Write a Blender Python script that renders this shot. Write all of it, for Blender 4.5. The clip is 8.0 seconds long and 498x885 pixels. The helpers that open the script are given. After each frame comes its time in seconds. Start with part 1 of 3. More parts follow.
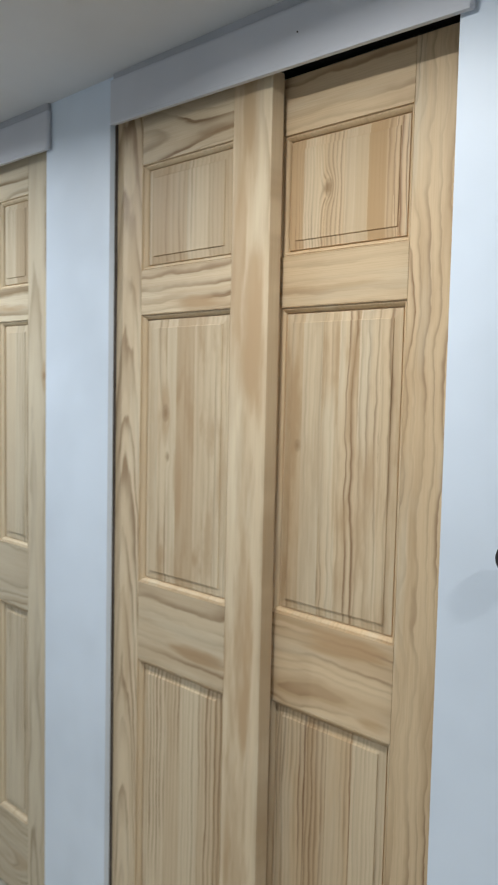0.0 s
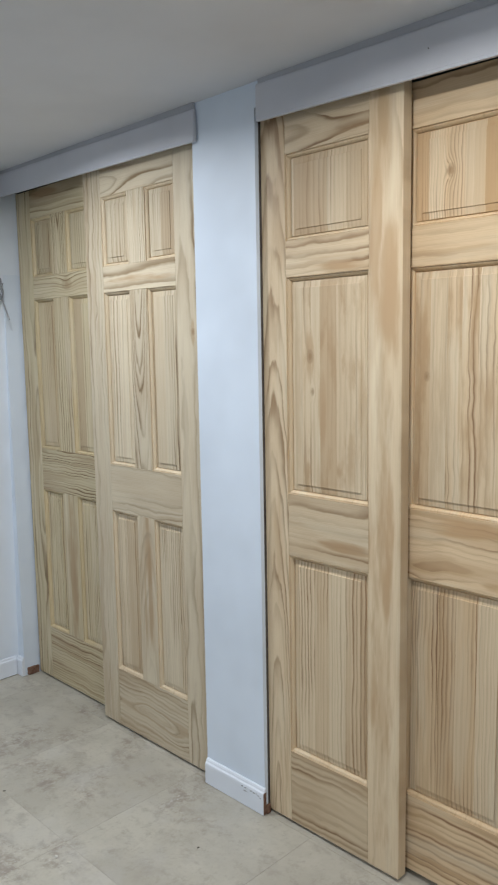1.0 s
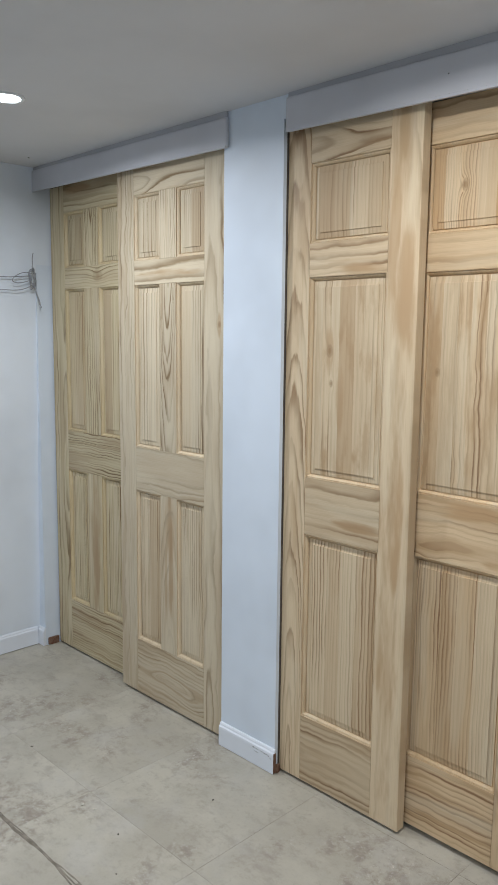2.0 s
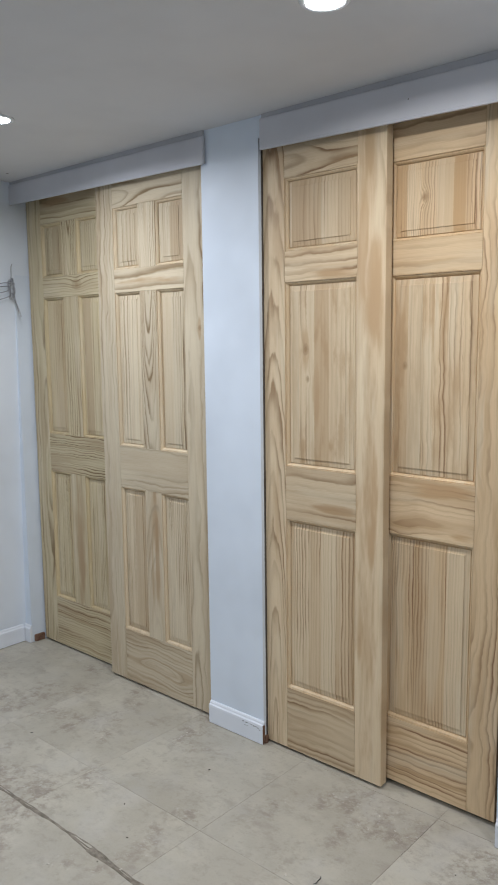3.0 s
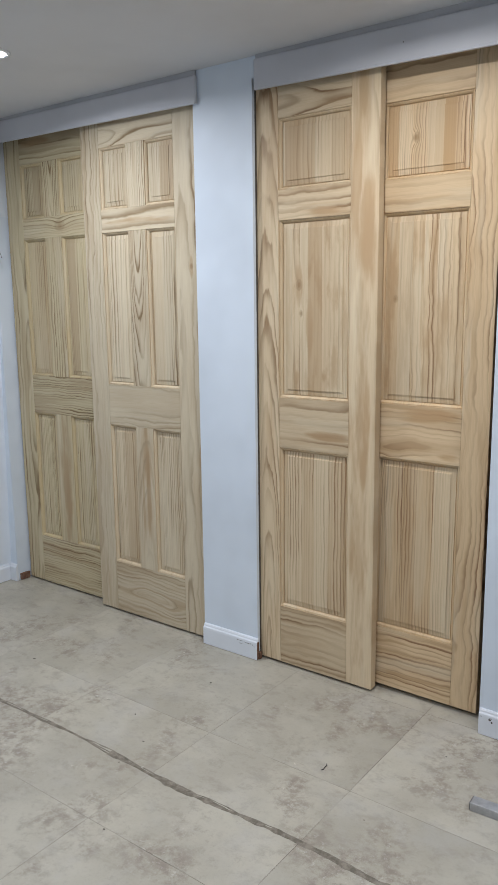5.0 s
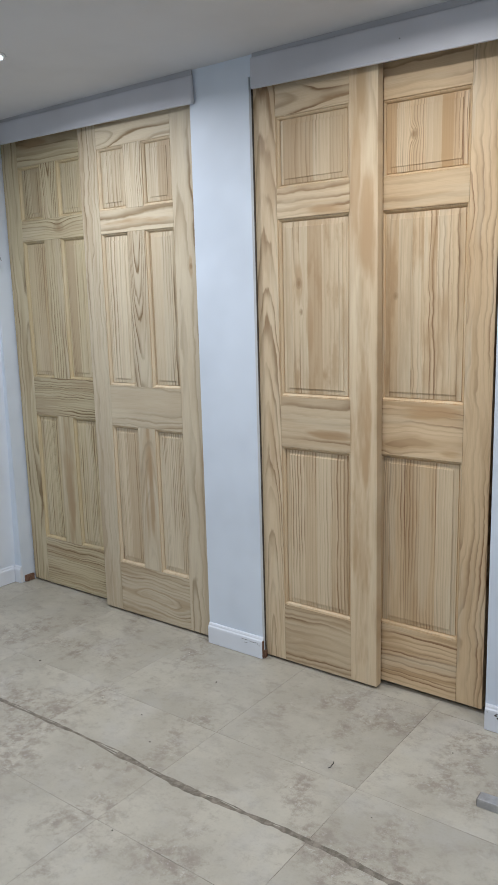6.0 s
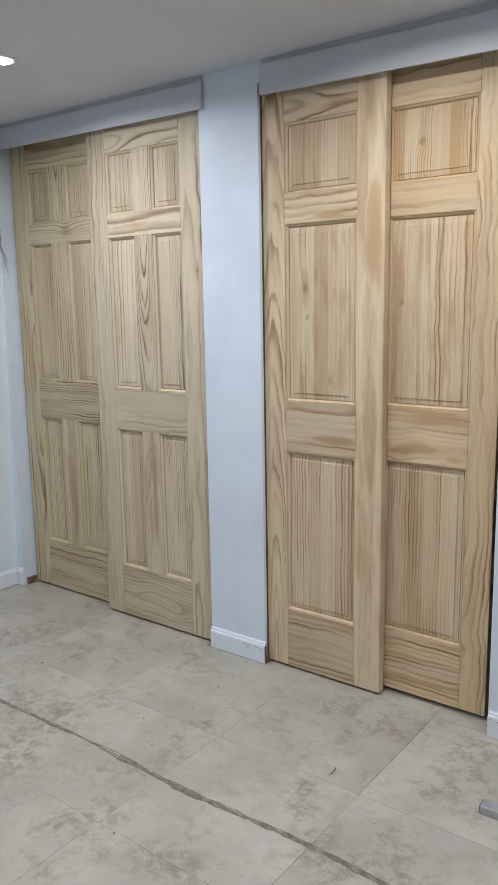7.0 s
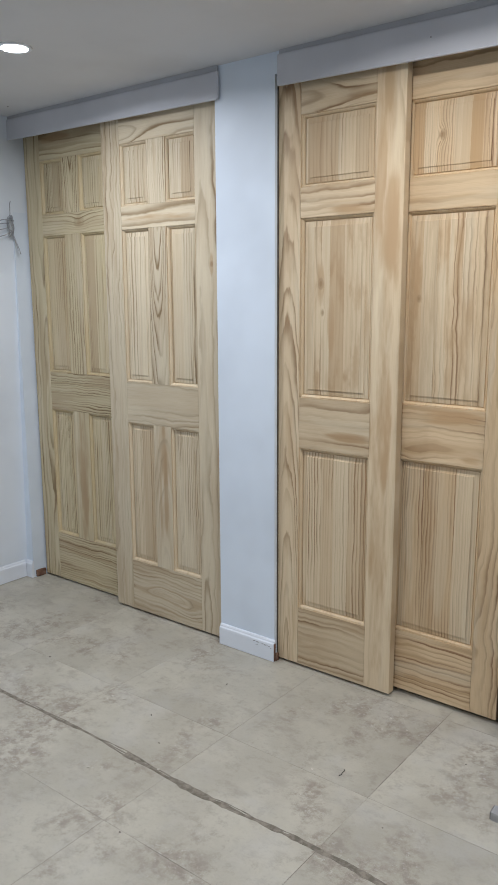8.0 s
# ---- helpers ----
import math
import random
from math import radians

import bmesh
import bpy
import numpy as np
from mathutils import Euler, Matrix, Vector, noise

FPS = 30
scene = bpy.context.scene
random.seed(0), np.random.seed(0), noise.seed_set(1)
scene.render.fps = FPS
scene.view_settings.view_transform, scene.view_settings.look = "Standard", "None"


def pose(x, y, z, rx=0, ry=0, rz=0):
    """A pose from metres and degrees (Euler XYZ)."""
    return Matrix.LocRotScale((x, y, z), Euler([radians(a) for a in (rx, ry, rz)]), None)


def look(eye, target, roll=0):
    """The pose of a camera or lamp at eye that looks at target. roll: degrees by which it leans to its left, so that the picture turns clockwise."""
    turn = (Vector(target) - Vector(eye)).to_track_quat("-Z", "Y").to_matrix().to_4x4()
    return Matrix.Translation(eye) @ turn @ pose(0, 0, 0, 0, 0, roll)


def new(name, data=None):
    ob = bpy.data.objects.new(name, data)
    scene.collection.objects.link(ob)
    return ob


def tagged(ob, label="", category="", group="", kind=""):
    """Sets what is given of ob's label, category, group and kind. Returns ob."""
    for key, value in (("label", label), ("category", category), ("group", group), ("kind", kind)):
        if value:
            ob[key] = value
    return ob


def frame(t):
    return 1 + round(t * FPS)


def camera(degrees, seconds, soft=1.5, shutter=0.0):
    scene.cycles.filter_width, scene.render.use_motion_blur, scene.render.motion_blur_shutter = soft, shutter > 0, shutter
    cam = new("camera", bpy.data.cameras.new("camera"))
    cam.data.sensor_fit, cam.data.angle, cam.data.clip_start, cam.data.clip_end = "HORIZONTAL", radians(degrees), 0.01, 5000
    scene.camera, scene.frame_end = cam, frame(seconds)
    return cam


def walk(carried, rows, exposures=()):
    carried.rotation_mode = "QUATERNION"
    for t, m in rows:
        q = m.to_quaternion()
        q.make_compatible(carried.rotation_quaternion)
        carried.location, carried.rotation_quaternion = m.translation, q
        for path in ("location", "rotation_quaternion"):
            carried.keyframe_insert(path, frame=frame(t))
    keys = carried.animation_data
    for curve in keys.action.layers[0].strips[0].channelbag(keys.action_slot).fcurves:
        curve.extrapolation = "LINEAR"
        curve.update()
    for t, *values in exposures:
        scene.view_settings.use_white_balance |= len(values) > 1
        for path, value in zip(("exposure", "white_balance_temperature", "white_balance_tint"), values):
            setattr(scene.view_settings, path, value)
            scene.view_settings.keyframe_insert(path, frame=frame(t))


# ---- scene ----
cam = camera(35.9, 8.0, shutter=0.3)
PATH = [
    (0, (0.97, -1.082, 1.432), (-0.392, 0.376, 1.294), 1.2),
    (0.5, (1.056, -1.311, 1.435), (-0.369, 0.075, 1.216), -0.0),
    (1, (1.055, -1.577, 1.407), (-0.35, -0.176, 1.159), -1.0),
    (1.5, (1.064, -1.695, 1.414), (-0.331, -0.287, 1.148), 0.7),
    (1.7, (1.09, -1.71, 1.418), (-0.318, -0.316, 1.147), 0.6),
    (2.8, (1.218, -1.905, 1.395), (-0.146, -0.465, 1.137), -0.5),
    (3, (1.201, -1.955, 1.396), (-0.116, -0.472, 1.142), -0.7),
    (3.5, (1.154, -2.075, 1.379), (-0.042, -0.496, 1.103), -0.7),
    (4, (1.139, -2.152, 1.352), (-0.023, -0.555, 1.039), -0.2),
    (4.5, (1.136, -2.183, 1.335), (-0.049, -0.611, 0.984), -0.8),
    (4.7, (1.141, -2.19, 1.322), (-0.045, -0.619, 0.965), -0.6),
    (5.8, (1.144, -2.195, 1.323), (-0.039, -0.623, 0.959), -1.5),
    (6, (1.142, -2.193, 1.328), (-0.045, -0.625, 0.963), -1.6),
    (6.5, (1.143, -2.199, 1.328), (-0.046, -0.632, 0.97), -1.1),
    (7, (1.135, -2.204, 1.324), (-0.056, -0.636, 0.974), -1.0),
    (7.5, (1.13, -2.197, 1.324), (-0.067, -0.634, 0.97), -1.0),
    (8, (1.111, -2.182, 1.33), (-0.1, -0.633, 0.962), -0.3),
]
walk(cam, [(t, look(eye, target, roll)) for t, eye, target, roll in PATH],
     [(0, -0.06, 6500, 6), (0.5, 0.03, 6380, 7), (1.0, 0.07, 6420, 8), (1.7, 0.02, 6440, 8), (2.8, 0, 6440, 10), (8, 0, 6440, 10)])


# ---------------------------------------------------------------- world and light
world = bpy.data.worlds.new("closed_room")
world.use_nodes = True
world.node_tree.nodes["Background"].inputs["Color"].default_value = (0.5, 0.55, 0.6, 1)
world.node_tree.nodes["Background"].inputs["Strength"].default_value = 0.02
scene.world = world
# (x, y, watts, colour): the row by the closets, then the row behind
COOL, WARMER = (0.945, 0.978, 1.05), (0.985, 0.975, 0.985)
# only the first two are seen; the other four are unseen and added
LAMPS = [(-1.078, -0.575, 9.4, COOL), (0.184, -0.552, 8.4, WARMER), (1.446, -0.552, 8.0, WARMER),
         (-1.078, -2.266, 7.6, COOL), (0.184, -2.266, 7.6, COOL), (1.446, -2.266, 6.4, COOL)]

# ---------------------------------------------------------------- plan (metres)
CEIL = 2.1136
WALL_Y = -0.0211      # face of the closet wall
FRONT_Y, BACK_Y = 0.0, 0.0474   # faces of the front and back sliding doors
OPEN_L = (-1.9106, -0.721)
OPEN_R = (-0.4635, 0.3868)
HEAD = 2.046
LEFT_X = -1.9622
RIGHT_X, SOUTH_Y, CLOSET_Y = 2.7, -3.6, 0.72


# ---------------------------------------------------------------- node helpers
class Nodes:
    def __init__(self, name):
        self.mat = bpy.data.materials.new(name)
        self.mat.use_nodes = True
        self.tree = self.mat.node_tree
        self.bsdf = self.tree.nodes["Principled BSDF"]

    def add(self, kind):
        return self.tree.nodes.new(kind)

    def plug(self, socket, value):
        if isinstance(value, bpy.types.NodeSocket):
            self.tree.links.new(value, socket)
        else:
            socket.default_value = value

    def m(self, op, a, b=0.0, c=0.0, clamp=False):
        n = self.add("ShaderNodeMath")
        n.operation, n.use_clamp = op, clamp
        for s, v in zip(n.inputs, (a, b, c)):
            self.plug(s, v)
        return n.outputs[0]

    def vec(self, x, y, z):
        n = self.add("ShaderNodeCombineXYZ")
        for s, v in zip(n.inputs, (x, y, z)):
            self.plug(s, v)
        return n.outputs[0]

    def xyz(self, v):
        n = self.add("ShaderNodeSeparateXYZ")
        self.plug(n.inputs[0], v)
        return n.outputs

    def noise(self, v, scale, detail=2.0, rough=0.5):
        n = self.add("ShaderNodeTexNoise")
        self.plug(n.inputs["Vector"], v)
        n.inputs["Scale"].default_value, n.inputs["Detail"].default_value = scale, detail
        n.inputs["Roughness"].default_value = rough
        return n.outputs[0]

    def white(self, w):
        n = self.add("ShaderNodeTexWhiteNoise")
        n.noise_dimensions = "1D"
        self.plug(n.inputs["W"], w)
        return n.outputs[0]

    def span(self, v, a, b, lo=0.0, hi=1.0):
        n = self.add("ShaderNodeMapRange")
        n.interpolation_type = "SMOOTHSTEP"
        self.plug(n.inputs[0], v)
        for s, x in zip(list(n.inputs)[1:5], (a, b, lo, hi)):
            self.plug(s, x)
        return n.outputs[0]

    def ramp(self, v, stops):
        n = self.add("ShaderNodeValToRGB")
        self.plug(n.inputs[0], v)
        el = n.color_ramp.elements
        while len(el) < len(stops):
            el.new(0.5)
        for e, (p, c) in zip(el, stops):
            e.position, e.color = p, (c, c, c, 1) if isinstance(c, float) else (*c, 1)
        return n.outputs[0]

    def mix(self, f, a, b, mode="MIX"):
        n = self.add("ShaderNodeMix")
        n.data_type, n.blend_type = "RGBA", mode
        self.plug(n.inputs[0], f)
        for s, v in zip((n.inputs[6], n.inputs[7]), (a, b)):
            self.plug(s, (*v, 1) if isinstance(v, tuple) else v)
        return n.outputs[2]

    def bump(self, height, dist, strength=1.0):
        n = self.add("ShaderNodeBump")
        n.inputs["Strength"].default_value, n.inputs["Distance"].default_value = strength, dist
        self.plug(n.inputs["Height"], height)
        self.plug(self.bsdf.inputs["Normal"], n.outputs[0])

    def finish(self, colour, rough, spec=0.4, metal=0.0):
        self.plug(self.bsdf.inputs["Base Color"], (*colour, 1) if isinstance(colour, tuple) else colour)
        self.plug(self.bsdf.inputs["Roughness"], rough)
        self.bsdf.inputs["Specular IOR Level"].default_value = spec
        self.bsdf.inputs["Metallic"].default_value = metal
        return self.mat

    def coords(self):
        return self.add("ShaderNodeTexCoord").outputs["Object"]

    def place(self):
        return self.add("ShaderNodeNewGeometry").outputs["Position"]

    def chance(self):
        return self.add("ShaderNodeObjectInfo").outputs["Random"]


# ---------------------------------------------------------------- materials
def pine(name, along="z", strips=0.0, knots=(), ring=0.016, contrast=0.8, straight=0.0, tone=0.0, dull=0.0, heart=0.45, wander=0.10,
         sway=0.004, pith=None, slope=None, patch=1.9, band=None, tonal=1.0, broad=19.0, flame=0.5, apex=0.0, spots=()):
    """Clear unfinished pine: growth rings cut by the board, broad brown bands that follow them, fine fibres, knots.
    Lengths are from the middle of the board."""
    fade_out = 1.0 - 0.08 * dull
    light = tuple(fade_out * v for v in (0.650 + 0.030 * tone, 0.565 - 0.050 * tone, 0.415 - 0.095 * tone - 0.045 * dull))
    dark = tuple(fade_out * v for v in (0.225 + 0.04 * tone, 0.150, 0.075 - 0.010 * dull))
    brown = tuple(fade_out * v for v in (0.430 + 0.02 * tone, 0.310 - 0.015 * tone, 0.185 - 0.030 * tone))
    n = Nodes(name)
    x, y, z = n.xyz(n.coords())
    u, g = (x, z) if along == "z" else (z, x)
    seed = n.chance()
    if strips:
        wob = n.m("MULTIPLY", n.m("SUBTRACT", n.white(n.m("FLOOR", n.m("MULTIPLY", u, 9.0))), 0.5), 0.5)
        strip = n.m("FLOOR", n.m("ADD", n.m("DIVIDE", u, strips), wob))
        seed = n.white(n.m("ADD", strip, n.m("MULTIPLY", seed, 57.3)))
    a, b, c = (n.white(n.m("ADD", n.m("MULTIPLY", seed, 31.0), k)) for k in (1.7, 5.3, 9.1))
    off = n.m("MULTIPLY", seed, 83.0)
    slow = n.noise(n.vec(n.m("ADD", n.m("MULTIPLY", u, 4.0), off), off, n.m("MULTIPLY", g, 1.6)), 1.0, 2.0, 0.55)
    mid = n.noise(n.vec(n.m("ADD", n.m("MULTIPLY", u, 26.0), off), off, n.m("MULTIPLY", g, 5.2)), 1.0, 3.0)
    centre = n.m("MULTIPLY_ADD", n.m("SUBTRACT", a, 0.5), 0.13, straight) if pith is None else pith
    deep = n.m("ADD", n.m("MULTIPLY_ADD", b, 0.04, 0.012), n.m("MULTIPLY", n.m("SUBTRACT", slow, 0.5), 2.4 * wander))
    lean = n.m("MULTIPLY", n.m("SUBTRACT", c, 0.5), 0.07) if slope is None else slope
    deep = n.m("ADD", deep, n.m("MULTIPLY", n.m("SUBTRACT", g, apex), lean))
    swing = n.noise(n.vec(n.m("ADD", n.m("MULTIPLY", u, 7.0), off), off, n.m("MULTIPLY", g, 6.5)), 1.0, 3.0, 0.55)
    across = n.m("ADD", n.m("SUBTRACT", u, centre), n.m("MULTIPLY", n.m("SUBTRACT", swing, 0.5), 2.4 * sway))
    r = n.m("SQRT", n.m("ADD", n.m("MULTIPLY", across, across), n.m("MULTIPLY", deep, deep)))
    r = n.m("ADD", r, n.m("MULTIPLY", n.m("SUBTRACT", mid, 0.5), 0.014))
    cores, rims = [], []
    for ku, kg, kr in knots:
        du = n.m("DIVIDE", n.m("SUBTRACT", u, ku), kr)
        dg = n.m("DIVIDE", n.m("SUBTRACT", g, kg), kr * 1.6)
        q = n.m("ADD", n.m("MULTIPLY", du, du), n.m("MULTIPLY", dg, dg))
        r = n.m("ADD", r, n.m("MULTIPLY", n.m("EXPONENT", n.m("MULTIPLY", q, -0.22)), 0.018))
        q = n.m("ADD", q, n.m("MULTIPLY", n.m("SUBTRACT", mid, 0.5), 3.2))
        cores.append(n.span(q, 1.1, 0.1))
        rims.append(n.m("MULTIPLY", n.span(q, 2.4, 1.1), n.span(q, 0.5, 1.0)))
    step = n.m("MULTIPLY_ADD", c, ring * 0.6, ring * 0.7)
    turns = n.m("DIVIDE", r, step)
    # rings crowd together and draw apart
    turns = n.m("ADD", turns, n.m("MULTIPLY", n.m("SUBTRACT", n.noise(n.vec(n.m("MULTIPLY", turns, 0.45), off, 4.0), 1.0, 2.0), 0.5), 1.6))
    f = n.m("FRACT", turns)
    each = n.white(n.m("ADD", n.m("FLOOR", turns), n.m("MULTIPLY", seed, 19.0)))
    line = n.ramp(f, [(0.0, 0.10), (0.30, 0.03), (0.58, 0.26), (0.80, 0.90), (0.89, 1.0), (0.99, 0.18)])
    fade = n.span(n.noise(n.vec(n.m("ADD", n.m("MULTIPLY", u, 11.0), off), off, n.m("MULTIPLY", g, 2.2)), 1.0, 2.0), 0.34, 0.62, 0.20, 1.0)
    amount = n.m("MULTIPLY", n.m("MULTIPLY", line, fade), n.m("MULTIPLY", n.m("MULTIPLY_ADD", each, 1.0, 0.35), 1.2 * contrast), clamp=True)
    col = n.mix(0.0, light, light)
    # broad bands of darker wood that run with the rings
    run = n.noise(n.vec(n.m("MULTIPLY", turns, 0.62), n.m("ADD", off, n.m("MULTIPLY", g, 0.9)), 7.0), 1.0, 2.0, 0.6)
    col = n.mix(n.m("MULTIPLY", n.span(run, 0.49, 0.66), flame), col, brown)
    col = n.mix(amount, col, dark)
    streak = n.noise(n.vec(n.m("ADD", n.m("MULTIPLY", u, broad), off), 3.0, n.m("MULTIPLY", g, patch)), 1.0, 4.0, 0.58)
    lo, hi = (0.43, 0.60) if heart > 0.9 else (0.48, 0.66)
    col = n.mix(n.m("MULTIPLY", n.span(streak, lo, hi), heart), col, brown)
    pale = n.noise(n.vec(n.m("ADD", n.m("MULTIPLY", u, 15.0), off), 9.0, n.m("MULTIPLY", g, 1.9)), 1.0, 3.0)
    col = n.mix(n.m("MULTIPLY", n.span(pale, 0.50, 0.68), 0.45), col, tuple(fade_out * v for v in (0.705, 0.620, 0.455)))
    if band:
        inside = n.m("MULTIPLY", n.span(u, band[0] - 0.001, band[0] + 0.001), n.span(u, band[1] + 0.001, band[1] - 0.001))
        col = n.mix(n.m("MULTIPLY", inside, 0.70), col, (0.41, 0.255, 0.10))
    if strips:
        col = n.mix(n.m("MULTIPLY", n.span(b, 0.40, 1.0), 0.66 * tonal), col, brown)
        col = n.mix(n.m("MULTIPLY", n.span(a, 0.55, 1.0), 0.45 * tonal), col, tuple(fade_out * v for v in (0.73, 0.625, 0.445)))
    for ku, kg, ru, rg, strength in spots:
        du, dg = n.m("DIVIDE", n.m("SUBTRACT", u, ku), ru), n.m("DIVIDE", n.m("SUBTRACT", g, kg), rg)
        q = n.m("ADD", n.m("MULTIPLY", du, du), n.m("MULTIPLY", dg, dg))
        q = n.m("ADD", q, n.m("MULTIPLY", n.m("SUBTRACT", mid, 0.5), 3.6))
        q = n.m("ADD", q, n.m("MULTIPLY", n.m("SUBTRACT", streak, 0.5), 4.5))
        q = n.m("ADD", q, n.m("MULTIPLY", line, 0.5))
        col = n.mix(n.m("MULTIPLY", n.span(q, 1.6, 0.15), strength), col, tuple(v * k for v, k in zip(brown, (0.95, 0.88, 0.80))))
    for core, rim in zip(cores, rims):
        col = n.mix(n.m("MULTIPLY", core, 0.62), col, (0.27, 0.16, 0.075))
        col = n.mix(n.m("MULTIPLY", rim, 0.30), col, (0.22, 0.13, 0.06))
    fibre = n.noise(n.vec(n.m("MULTIPLY", u, 420.0), n.m("MULTIPLY", y, 300.0), n.m("MULTIPLY", g, 9.0)), 1.0, 1.0)
    col = n.mix(n.m("MULTIPLY", n.span(fibre, 0.42, 0.72), 0.20), col, brown)
    tint = n.m("MULTIPLY_ADD", n.chance(), 0.16, 0.89)
    col = n.mix(1.0, col, n.vec(tint, tint, tint), "MULTIPLY")
    n.bump(n.m("ADD", n.m("MULTIPLY", amount, 0.8), fibre), 0.0003, 0.35)
    return n.finish(col, n.m("MULTIPLY_ADD", line, -0.08, 0.54), 0.35)


def paint(name, colour, rough=0.5, roller=0.0006, blotch=0.05, spec=0.4):
    """Rolled wall paint with faint unevenness and scuffs."""
    n = Nodes(name)
    p = n.place()
    big = n.noise(p, 2.3, 3.0, 0.6)
    small = n.noise(p, 240.0, 2.0, 0.6)
    trowel = n.noise(p, 11.0, 3.0, 0.55)
    darker = tuple(c * (1 - 2.2 * blotch) for c in colour)
    col = n.mix(n.span(big, 0.35, 0.70), colour, darker)
    scuff = n.span(n.noise(p, 38.0, 4.0, 0.7), 0.70, 0.80)
    col = n.mix(n.m("MULTIPLY", scuff, 0.18), col, (0.35, 0.34, 0.33))
    n.bump(n.m("ADD", n.m("MULTIPLY", small, 0.35), n.m("MULTIPLY", trowel, 2.0)), roller, 0.6)
    return n.finish(col, n.m("MULTIPLY_ADD", big, 0.12, rough - 0.06), spec)


def stone_tile():
    """Grey-beige travertine-look tile under builder's dust, with brown cloudy stains."""
    n = Nodes("stone_tile")
    p = n.place()
    seed = n.chance()
    px, py, pz = n.xyz(p)
    q = n.vec(px, py, n.m("MULTIPLY", seed, 7.0))
    cloud = n.noise(q, 3.4, 5.0, 0.62)
    mottle = n.noise(q, 26.0, 9.0, 0.76)
    flow = n.noise(n.vec(n.m("MULTIPLY", px, 1.0), n.m("MULTIPLY", py, 1.7), n.m("MULTIPLY", seed, 7.0)), 9.0, 6.0, 0.70)
    grain = n.noise(q, 150.0, 3.0, 0.6)
    col = n.mix(n.span(cloud, 0.36, 0.64), (0.485, 0.460, 0.388), (0.402, 0.378, 0.316))
    col = n.mix(n.m("MULTIPLY", n.span(flow, 0.50, 0.70), 0.55), col, (0.300, 0.268, 0.228))
    patch = n.span(n.noise(p, 3.3, 2.0, 0.5), 0.48, 0.62)
    stain = n.m("MULTIPLY", patch, n.span(mottle, 0.42, 0.62))
    col = n.mix(n.m("MULTIPLY", stain, 0.66), col, (0.225, 0.182, 0.148))
    col = n.mix(n.m("MULTIPLY", n.span(mottle, 0.50, 0.68), 0.48), col, (0.28, 0.250, 0.210))
    dust = n.span(n.noise(p, 4.6, 4.0, 0.65), 0.48, 0.70)
    col = n.mix(n.m("MULTIPLY", dust, 0.45), col, (0.475, 0.460, 0.425))
    col = n.mix(n.m("MULTIPLY", n.m("MULTIPLY", patch, n.span(n.noise(p, 55.0, 5.0, 0.75), 0.56, 0.66)), 0.6), col, (0.58, 0.56, 0.52))
    col = n.mix(n.m("MULTIPLY", n.span(grain, 0.5, 0.75), 0.14), col, (0.25, 0.225, 0.19))
    tone = n.m("MULTIPLY_ADD", seed, 0.08, 0.96)
    col = n.mix(1.0, col, n.vec(tone, tone, tone), "MULTIPLY")
    n.bump(n.m("ADD", mottle, n.m("MULTIPLY", grain, 0.4)), 0.0012, 0.35)
    return n.finish(col, n.m("MULTIPLY_ADD", dust, 0.22, 0.45), 0.4)


def dusty_grout():
    """Fine joints: open and dark by the narrow closet, choked with pale dust towards the side wall."""
    n = Nodes("dusty_grout")
    p = n.place()
    open_joint = n.m("MULTIPLY", n.span(n.noise(p, 3.0, 3.0, 0.6), 0.36, 0.54), n.span(n.xyz(p)[0], -0.75, 0.05, 0.15, 1.0))
    col = n.mix(open_joint, (0.46, 0.435, 0.37), (0.15, 0.13, 0.105))
    return n.finish(col, 0.9)


def speckled(name, a, b, scale, rough, relief=0.001, metal=0.0, spec=0.4, lo=0.35, hi=0.66):
    n = Nodes(name)
    p = n.coords()
    v = n.noise(p, scale, 5.0, 0.65)
    n.bump(v, relief, 0.5)
    return n.finish(n.mix(n.span(v, lo, hi), a, b), n.m("MULTIPLY_ADD", v, 0.2, rough - 0.1), spec, metal)


def glow(name, colour, strength):
    n = Nodes(name)
    n.bsdf.inputs["Emission Color"].default_value = (*colour, 1)
    n.bsdf.inputs["Emission Strength"].default_value = strength
    return n.finish((0.8, 0.8, 0.8), 0.4)


